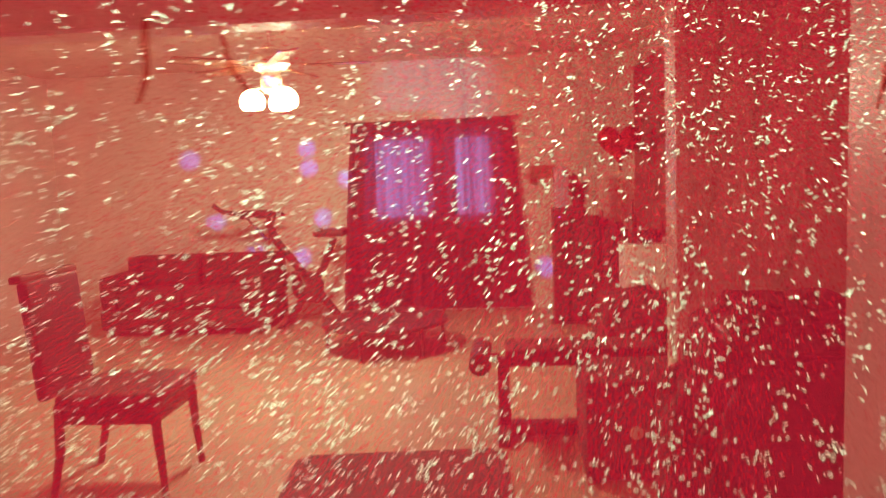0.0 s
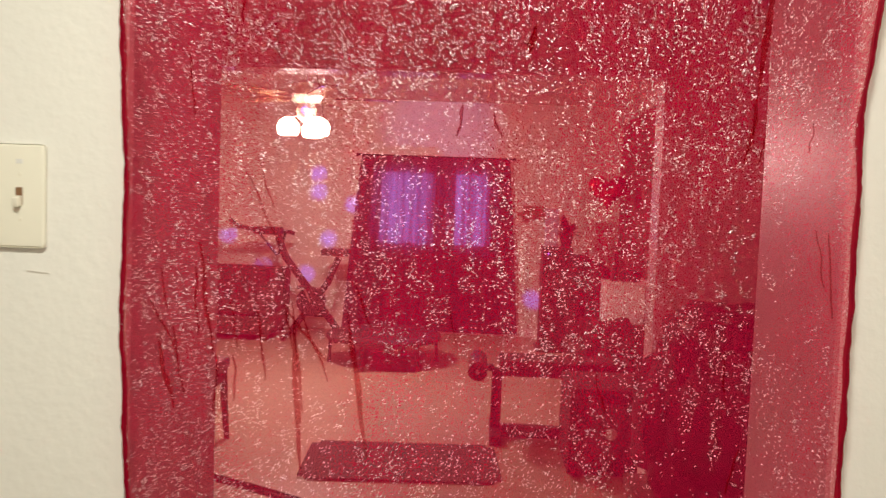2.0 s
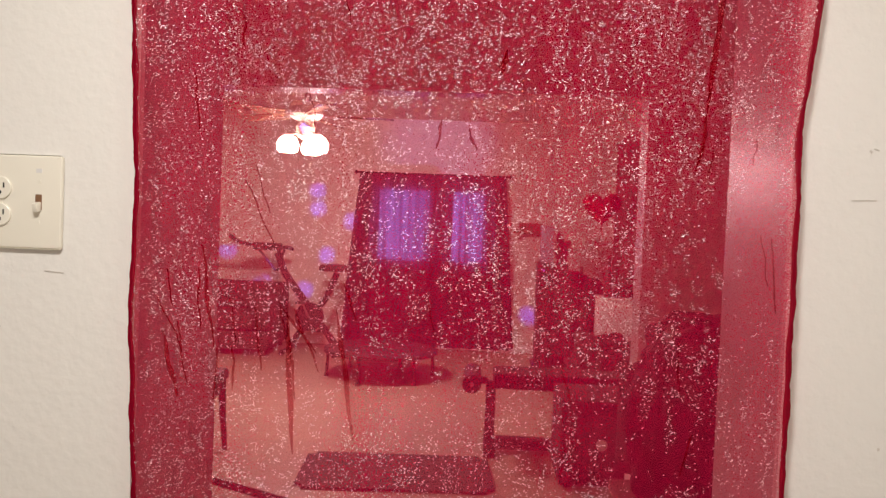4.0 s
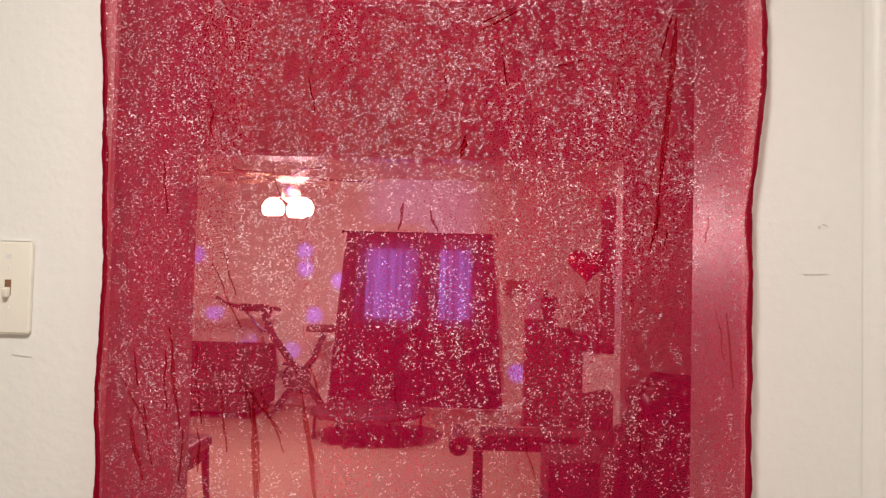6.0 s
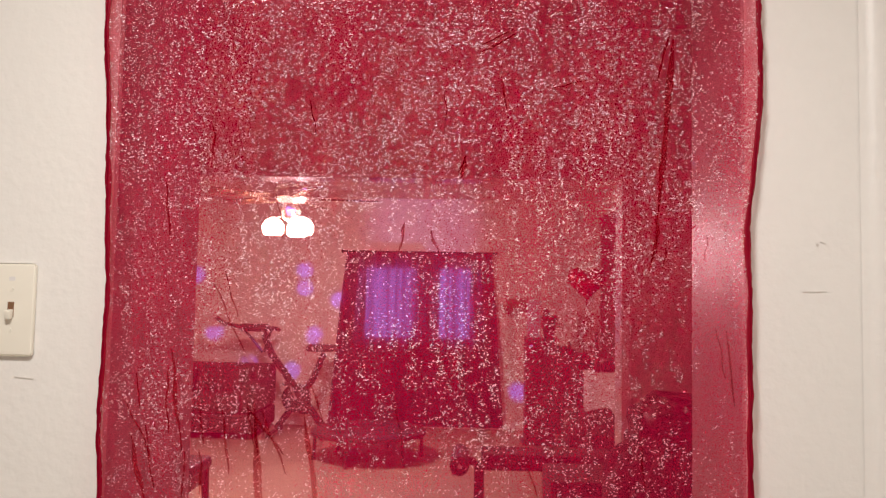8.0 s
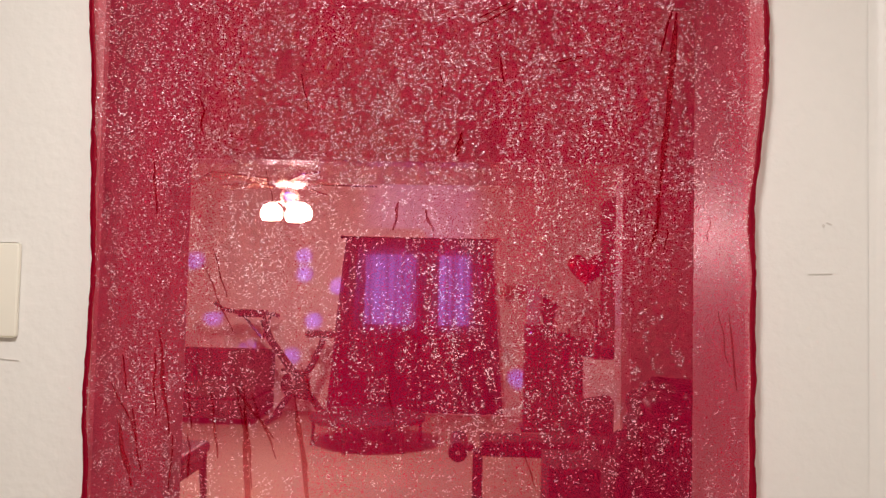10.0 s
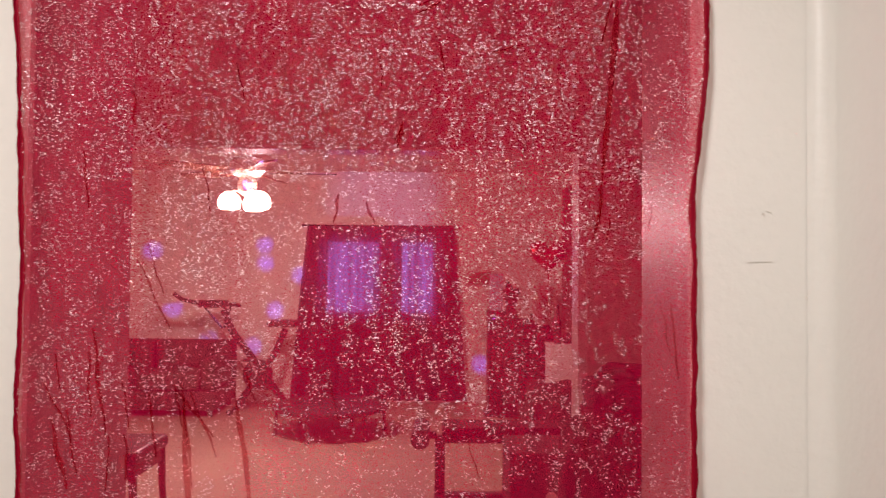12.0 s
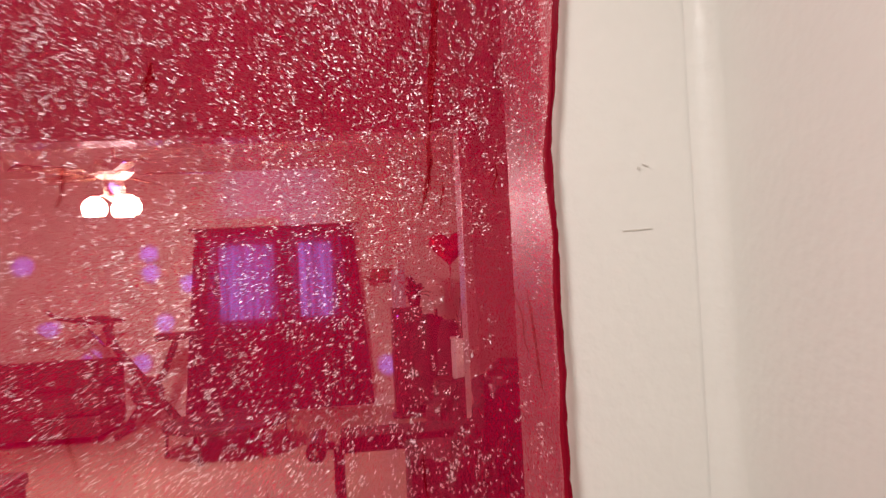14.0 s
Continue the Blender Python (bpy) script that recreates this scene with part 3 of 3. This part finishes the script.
def exercise_bike():
    b = thing("exercise_bike", (-1.80, 6.40, 0), "black folding exercise bike with a saddle and raised handlebar", "exercise bike")
    part("front_tube", tube([(-0.20, 0, 0.98), (-0.12, 0, 0.78), (0.42, 0, 0.07)], 0.036), M_BLACKMETAL, b)
    part("rear_tube", tube([(0.40, 0, 0.80), (0.30, 0, 0.55), (-0.05, 0, 0.06)], 0.032), M_BLACKMETAL, b)
    for x in (-0.07, 0.44):
        st = part("stabiliser", tube([(x, -0.21, 0.03), (x, 0.21, 0.03)], 0.022), M_BLACKMETAL, b)
        for y in (-0.22, 0.22):
            part("end_cap", tube([(x, y - 0.025, 0.028), (x, y + 0.025, 0.028)], 0.028), M_DARK, st)
    fw = lathe([(0.02, -0.045), (0.12, -0.045), (0.14, -0.03), (0.14, 0.03), (0.12, 0.045), (0.02, 0.045)], 30)
    bmesh.ops.transform(fw, matrix=pose(0.14, 0, 0.36, 90), verts=fw.verts[:])
    part("flywheel_cover", fw, M_BLACKMETAL, b)
    for s in (-1, 1):
        cr = part("crank", tube([(0.14, s * 0.05, 0.36), (0.14 + s * 0.06, s * 0.075, 0.36 - s * 0.15)], 0.010), M_STEEL, b)
        part("pedal", box(0.14 + s * 0.06 - 0.05, 0.14 + s * 0.06 + 0.05, s * 0.075 if s > 0 else -0.165, 0.165 if s > 0 else -0.075, 0.345 - s * 0.15, 0.372 - s * 0.15, 0.008), M_DARK, cr)
    part("saddle", box(0.24, 0.52, -0.12, 0.12, 0.82, 0.885, 0.03, None, None, 3), M_DARK, b)
    part("saddle_post", tube([(0.385, 0, 0.78), (0.40, 0, 0.83)], 0.016), M_STEEL, b)
    part("handlebar", tube([(-0.62, -0.20, 1.14), (-0.54, -0.19, 1.08), (-0.42, -0.12, 1.05), (-0.26, 0.0, 1.025), (-0.12, 0.10, 1.03), (-0.09, 0.16, 1.01)], 0.020), M_DARK, b)
    part("console", box(-0.44, -0.16, -0.05, 0.05, 1.0, 1.075, 0.02, None, None, 3), M_DARK, b)
    for x in (-0.40, -0.13):
        part("handlebar_strut", tube([(x, 0, 1.02), (-0.20 + 0.05 * (x + 0.2), 0, 0.80)], 0.013, sides=8), M_BLACKMETAL, b)
    part("stem", tube([(-0.185, 0, 0.96), (-0.19, 0, 1.02)], 0.018), M_BLACKMETAL, b)


exercise_bike()


def mini_trampoline():
    t = thing("mini_trampoline", (-0.815, 5.44, 0), "round black mini trampoline on short steel legs", "trampoline")
    part("frame", ring(0.47, 0.016, 0.225), M_BLACKMETAL, t)
    mesh = part("bounce_mat", lathe([(0.33, 0.222), (0.335, 0.226), (0.33, 0.230)], 48), M_TRAMP, t)
    pad = lathe([(0.30, 0.236), (0.33, 0.246), (0.46, 0.247), (0.487, 0.240), (0.49, 0.215), (0.484, 0.212), (0.46, 0.242), (0.33, 0.241)], 48, closed=True)
    part("edge_pad", pad, M_DARK, t)
    for k in range(6):
        a = radians(60 * k + 14)
        x, y = 0.45 * math.cos(a), 0.45 * math.sin(a)
        leg = part("leg", tube([(x, y, 0.22), (x * 1.02, y * 1.02, 0.02)], 0.014), M_BLACKMETAL, t)
        part("rubber_foot", lathe([(0.02, 0.0), (0.02, 0.03), (0.016, 0.035)], 12, None, (x * 1.02, y * 1.02, 0)), M_DARK, leg)


mini_trampoline()


def weight_bench():
    b = thing("weight_bench", (0.33, 3.50, 0), "flat black weight bench with a foam roller end", "weight bench")
    part("pad", box(-0.22, 0.55, -0.13, 0.13, 0.405, 0.475, 0.02, None, None, 3), M_CLOTH, b)
    part("rail", box(-0.26, 0.52, -0.025, 0.025, 0.36, 0.404, 0.004), M_BLACKMETAL, b)
    part("foam_roller", tube([(-0.345, -0.19, 0.415), (-0.345, 0.19, 0.415)], 0.055, sides=20), M_DARK, b)
    part("roller_axle", tube([(-0.345, -0.21, 0.415), (-0.345, 0.21, 0.415)], 0.012), M_STEEL, b)
    part("roller_arm", box(-0.31, -0.25, -0.02, 0.02, 0.385, 0.425, 0.004), M_BLACKMETAL, b)
    leg = part("front_leg", box(-0.26, -0.20, -0.03, 0.03, 0.06, 0.36, 0.005), M_BLACKMETAL, b)
    part("front_foot", box(-0.265, -0.195, -0.22, 0.22, 0.0, 0.058, 0.008), M_BLACKMETAL, leg)
    leg = part("rear_leg", box(0.38, 0.44, -0.03, 0.03, 0.06, 0.36, 0.005), M_BLACKMETAL, b)
    part("rear_foot", box(0.375, 0.445, -0.22, 0.22, 0.0, 0.058, 0.008), M_BLACKMETAL, leg)
    part("floor_bar", box(-0.195, 0.375, -0.11, -0.03, 0.02, 0.085, 0.008), M_BLACKMETAL, b)


weight_bench()


def floor_mat_thing():
    bm = bmesh.new()
    box(-0.505, 0.505, -0.29, 0.29, 0.002, 0.014, 0.0, bm)
    vert = [e for e in bm.edges if abs(e.verts[0].co.z - e.verts[1].co.z) > 0.005]
    bmesh.ops.bevel(bm, geom=vert, offset=0.045, segments=5, affect="EDGES")
    ob = mesh_object("floor_mat", bm, M_MAT)
    ob.matrix_world = pose(-0.395, 2.93, 0, 0, 0, 4)
    tagged(ob, "dark rectangular rubber-backed mat lying on the laminate floor", "floor mat")


floor_mat_thing()


def side_chair():
    c = thing("dining_chair", (-1.655, 2.96, 0), "dark wooden dining chair with a shiny black padded seat", "chair")
    part("seat", box(-0.22, 0.26, -0.23, 0.23, 0.40, 0.47, 0.03, None, None, 4), M_DARK, c)
    part("apron", box(-0.19, 0.235, -0.205, 0.205, 0.33, 0.399, 0.004), M_WOOD, c)
    for y in (-0.20, 0.20):
        part("leg", tube([(0.225, y, 0.40), (0.235, y, 0.20), (0.25, y * 1.04, 0.0)], 0.024, None, 8, True, 0.015), M_WOOD, c)
        part("back_leg", tube([(-0.21, y, 0.42), (-0.225, y, 0.2), (-0.27, y * 1.02, 0.0)], 0.024, None, 8, True, 0.016), M_WOOD, c)
    part("backrest", box(-0.27, -0.215, -0.21, 0.21, 0.46, 1.00, 0.025, None, pose(0, 0, 0, 0, -5, 0), 3), M_DARK, c)
    part("top_rail", box(-0.285, -0.225, -0.225, 0.225, 0.995, 1.03, 0.012, None, pose(0, 0, 0, 0, -5, 0)), M_WOOD, c)


side_chair()


def heart_balloon():
    b = thing("heart_balloon", (1.047, 5.66, 1.505), "shiny red heart-shaped foil balloon on a ribbon", "balloon")
    bm = bmesh.new()
    n, m = 56, 9
    rings = []
    for side in (-1, 1):
        rs = []
        for j in range(m + 1):
            q = j / m
            r = []
            for k in range(n):
                a = 2 * math.pi * k / n
                hx = 16 * math.sin(a) ** 3
                hz = 13 * math.cos(a) - 5 * math.cos(2 * a) - 2 * math.cos(3 * a) - math.cos(4 * a)
                d = 0.062 * math.sqrt(max(0.0, 1 - q * q)) + 0.003 * math.sin(k * 2.9) * q * (1 - q) * 2
                r.append(bm.verts.new((hx * q * 0.0105, side * d, (hz * q + 2) * 0.0105)))
            rs.append(r)
        for a, c in zip(rs, rs[1:]):
            for k in range(n):
                bm.faces.new((a[k], a[(k + 1) % n], c[(k + 1) % n], c[k]))
    bmesh.ops.remove_doubles(bm, verts=bm.verts[:], dist=0.0008)
    part("foil", bm, M_BALLOON, b)
    part("neck", tube([(0, 0, -0.15), (0.003, 0, -0.20)], 0.010, sides=8, r_end=0.004), M_BALLOON, b)
    part("ribbon", tube([(0.003, 0, -0.20), (-0.02, 0.02, -0.35), (0.03, 0.0, -0.52), (0.06, -0.05, -0.70)], 0.0025, sides=5), M_BALLOON, b)


heart_balloon()


def wall_shelf():
    s = thing("wall_shelf", (0.55, YF, 1.28), "small brown wall shelf with a pale box under it", "shelf")
    part("board", box(-0.21, 0.14, -0.16, -0.001, -0.02, 0.022, 0.003), M_BROWN, s)
    for x in (-0.15, 0.08):
        part("bracket", box(x - 0.008, x + 0.008, -0.10, -0.001, -0.075, -0.021, 0.003), M_BROWN, s)


wall_shelf()


def pale_box(name, x, y, z, sx, sy, sz, label, cat, material):
    t = thing(name, (x, y, z), label, cat)
    part("body", box(-sx / 2, sx / 2, -sy / 2, sy / 2, 0, sz, 0.008), material, t)
    part("lid", box(-sx / 2 - 0.006, sx / 2 + 0.006, -sy / 2 - 0.006, sy / 2 + 0.006, sz, sz + 0.022, 0.005), material, t)
    return t


pale_box("shelf_box", 0.51, YF - 0.08, 1.302, 0.22, 0.12, 0.045, "flat brown box lying on the wall shelf", "box", M_BROWN)


def tower_speaker():
    s = thing("tower_speaker", (0.70, 6.35, 0), "tall black tower speaker standing by the wall", "speaker")
    part("cabinet", box(-0.14, 0.14, -0.15, 0.15, 0.03, 1.0, 0.01), M_BLACKMETAL, s)
    part("plinth", box(-0.17, 0.17, -0.18, 0.18, 0, 0.029, 0.006), M_BLACKMETAL, s)
    part("grille", box(-0.125, 0.125, -0.165, -0.151, 0.10, 0.97, 0.006), M_CLOTH, s)
    led = lathe([(0.008, 0), (0.008, 0.003)], 12)
    bmesh.ops.transform(led, matrix=pose(-0.09, -0.165, 0.93, 90), verts=led.verts[:])
    part("power_light", led, glow("violet_indicator", (0.30, 0.12, 1.0), 4.0), s, "small violet indicator")


tower_speaker()


def potted_plant(x, y, z):
    p = thing("potted_plant", (x, y, z), "small dark-leaved plant in a black pot", "plant")
    part("pot", lathe([(0.045, 0), (0.066, 0.10), (0.071, 0.11), (0.062, 0.11), (0.056, 0.09)], 22), M_BLACKMETAL, p)
    r = random.Random(3)
    for k in range(16):
        a, tilt = r.uniform(0, 6.28), r.uniform(0.35, 1.3)
        ln = r.uniform(0.12, 0.26)
        bm = bmesh.new()
        d = Vector((math.cos(a) * math.sin(tilt), math.sin(a) * math.sin(tilt), math.cos(tilt)))
        s = Vector((-math.sin(a), math.cos(a), 0))
        rows = []
        for i in range(6):
            u = i / 5
            c = d * ln * u + Vector((0, 0, 0.10 - 0.09 * u * u * math.sin(tilt)))
            wd = 0.042 * math.sin(math.pi * (0.08 + 0.9 * u))
            rows.append([bm.verts.new(c + s * wd * q + Vector((0, 0, 0.008 * abs(q)))) for q in (-1, 0, 1)])
        for a0, b0 in zip(rows, rows[1:]):
            for i in range(2):
                bm.faces.new((a0[i], a0[i + 1], b0[i + 1], b0[i]))
        part("leaf", bm, M_LEAF, p)


potted_plant(0.785, 6.33, 1.0)


def cabinet_stack():
    c = thing("low_cabinet", (1.13, 5.45, 0), "dark wooden low cabinet with two doors", "cabinet")
    part("body", box(-0.27, 0.27, -0.24, 0.24, 0.0, 0.43, 0.006), M_WOOD, c)
    for x in (-0.265, 0.003):
        d = part("door", box(x, x + 0.262, -0.258, -0.241, 0.03, 0.42, 0.004), M_WOOD, c)
        part("knob", lathe([(0.012, 0), (0.012, 0.012)], 12, None, (x + (0.23 if x < 0 else 0.03), -0.262, 0.24)), M_STEEL, d)
    pale_box("storage_box", 1.165, 5.42, 0.43, 0.31, 0.30, 0.32, "white plastic storage box standing on the low cabinet", "storage box", M_BOXW)


cabinet_stack()


def bass_speaker():
    s = thing("bass_speaker", (0.70, 3.04, 0), "black bass speaker box on the floor with a pale round cone", "speaker")
    part("cabinet", box(-0.25, 0.25, -0.22, 0.22, 0.02, 0.46, 0.012), M_CLOTH, s)
    for r, y, mt in ((0.15, -0.222, M_BLACKMETAL), (0.03, -0.228, M_STEEL)):
        cn = lathe([(r, 0), (r, 0.008), (r * 0.85, 0.012)], 28)
        bmesh.ops.transform(cn, matrix=pose(-0.04, y, 0.24, 90), verts=cn.verts[:])
        part("cone" if r > 0.1 else "dust_cap", cn, mt, s)
    for x in (-0.2, 0.2):
        for y in (-0.17, 0.17):
            part("foot", lathe([(0.02, 0), (0.02, 0.021)], 10, None, (x, y, 0)), M_DARK, s)


bass_speaker()


def lumpy(name, size, seed, material, label, cat, place, rz=0.0):
    """A soft heap: a rounded block pushed about by noise, flat underneath."""
    bm = bmesh.new()
    bmesh.ops.create_icosphere(bm, subdivisions=5, radius=1.0)
    for v in bm.verts:
        n = v.co.normalized()
        k = 1 + 0.22 * noise.noise(n * 1.7 + Vector((seed, 0, 0))) + 0.10 * noise.noise(n * 4.5 + Vector((0, seed, 0))) + 0.035 * noise.noise(n * 12)
        q = Vector([math.copysign(abs(c) ** 0.7, c) for c in n]) * k
        v.co = (q.x * size[0] / 2, q.y * size[1] / 2, max(0.0, (q.z * 0.55 + 0.5) * size[2]))
    ob = mesh_object(name, bm, material)
    ob.matrix_world = pose(*place, 0, 0, rz)
    return tagged(ob, label, cat)


def coat_chair():
    c = thing("hall_bench", (0.83, 1.38, 0), "dark wooden bench against the passage wall", "bench")
    part("seat", box(-0.34, 0.36, -0.24, 0.24, 0.42, 0.46, 0.006), M_WOOD, c)
    for x in (-0.30, 0.32):
        for y in (-0.20, 0.20):
            part("leg", box(x - 0.025, x + 0.025, y - 0.025, y + 0.025, 0, 0.419, 0.004), M_WOOD, c)
    lumpy("bag", (0.60, 0.44, 0.55), 2.0, M_CLOTH, "stuffed black cloth bag lying on the bench", "bag", (0.80, 1.38, 0.46))
    lumpy("folded_coat", (0.36, 0.34, 0.13), 5.0, M_DARK, "black shiny coat thrown over the bag", "coat", (0.77, 1.37, 0.945), 20)


coat_chair()
lumpy("gym_bag", (0.50, 0.42, 0.50), 8.0, M_CLOTH, "black gym bag standing on the floor", "bag", (0.98, 4.76, 0.0))


def standing_coats():
    """Dark coats on a short stand beside the speaker."""
    s = thing("coat_stand", (0.96, 6.15, 0), "short stand hung with black coats beside the speaker", "coat stand")
    part("pole", tube([(0, 0, 0.02), (0, 0, 0.98)], 0.016), M_WOOD, s)
    part("base", lathe([(0.17, 0), (0.17, 0.015), (0.03, 0.03)], 26), M_WOOD, s)
    for k, (dx, dy, wd, z0, z1) in enumerate(((-0.09, -0.05, 0.15, 0.14, 0.94), (0.10, -0.07, 0.15, 0.20, 0.88), (0.0, 0.09, 0.16, 0.16, 0.90))):
        bm = bmesh.new()
        rows = []
        for j in range(15):
            u = j / 14
            w = wd * (0.35 + 0.65 * min(1.0, u * 4)) * (1 + 0.12 * u)
            rows.append([bm.verts.new((dx + w * math.cos(a) * (1 + 0.14 * math.sin(5 * a + k + u)), dy + 0.6 * w * math.sin(a) * (1 + 0.14 * math.cos(4 * a + k)), z1 + (z0 - z1) * u)) for a in [2 * math.pi * i / 28 for i in range(28)]])
        for a, b in zip(rows, rows[1:]):
            for i in range(28):
                bm.faces.new((a[i], a[(i + 1) % 28], b[(i + 1) % 28], b[i]))
        bm.faces.new(rows[0])
        bm.faces.new(rows[-1])
        part("coat", bm, M_CLOTH, s)


standing_coats()


def bottle(x, y, z, h, label):
    b = thing("bottle", (x, y, z), label, "bottle")
    part("body", lathe([(0.032, 0), (0.034, 0.01), (0.034, h * 0.55), (0.014, h * 0.72), (0.013, h * 0.9)], 20), M_DARK, b)
    part("cap", lathe([(0.015, h * 0.9), (0.015, h)], 14), M_BLACKMETAL, b)


bottle(1.09, 5.40, 0.772, 0.33, "dark glass bottle standing on the storage box")
lumpy("cap", (0.17, 0.14, 0.09), 11.0, M_CLOTH, "black cloth cap lying on the storage box", "cap", (1.22, 5.42, 0.772))


# small scars on the hall wall
def wall_mark(x, z, wd, h, rot):
    ob = mesh_object("wall_scratch", box(-wd / 2, wd / 2, -0.0006, 0.0, -h / 2, h / 2), M_SCAR, False)
    ob.matrix_world = pose(x, -0.0008, z, 0, rot, 0)
    tagged(ob, "faint grey scratch in the white wall paint", "scratch", "scratches on the hall wall", "structure")


for mk in ((0.535, 1.396, 0.034, 0.0008, -2), (0.540, 1.464, 0.004, 0.003, 30), (0.548, 1.467, 0.008, 0.0012, 20), (0.574, 1.047, 0.003, 0.004, 0), (-0.622, 1.247, 0.030, 0.001, 4), (-0.705, 1.167, 0.012, 0.001, 60)):
    wall_mark(*mk)


def folded_chair():
    c = thing("folding_chair", (0, 1.30, 0), "black folded metal chair leaning low beside the opening", "folding chair")
    part("back_rail", tube([(-1.12, 0, 0.49), (-1.07, 0, 0.540), (-0.96, 0, 0.516), (-0.56, 0, 0.424), (-0.51, 0, 0.39), (-0.50, 0, 0.35)], 0.013, sides=12), M_GLOSS, c)
    for a, b in (((-1.12, 0, 0.49), (-1.16, 0.02, 0.0)), ((-0.50, 0, 0.35), (-0.56, 0.02, 0.0))):
        part("leg", tube([a, b], 0.012, sides=10), M_GLOSS, c)
    for z, dx in ((0.10, 0.0), (0.24, 0.02)):
        part("cross_bar", tube([(-1.145 + dx, 0.012, z), (-0.535 + dx, 0.012, z)], 0.009, sides=8), M_GLOSS, c)
    part("seat", box(-1.08, -0.58, 0.025, 0.050, 0.12, 0.33, 0.010), M_DARK, c)


folded_chair()

pale_box("tall_box", 0.640, 6.32, 1.0, 0.12, 0.12, 0.33, "tall pale lavender carton standing on the speaker", "carton", M_LAV)
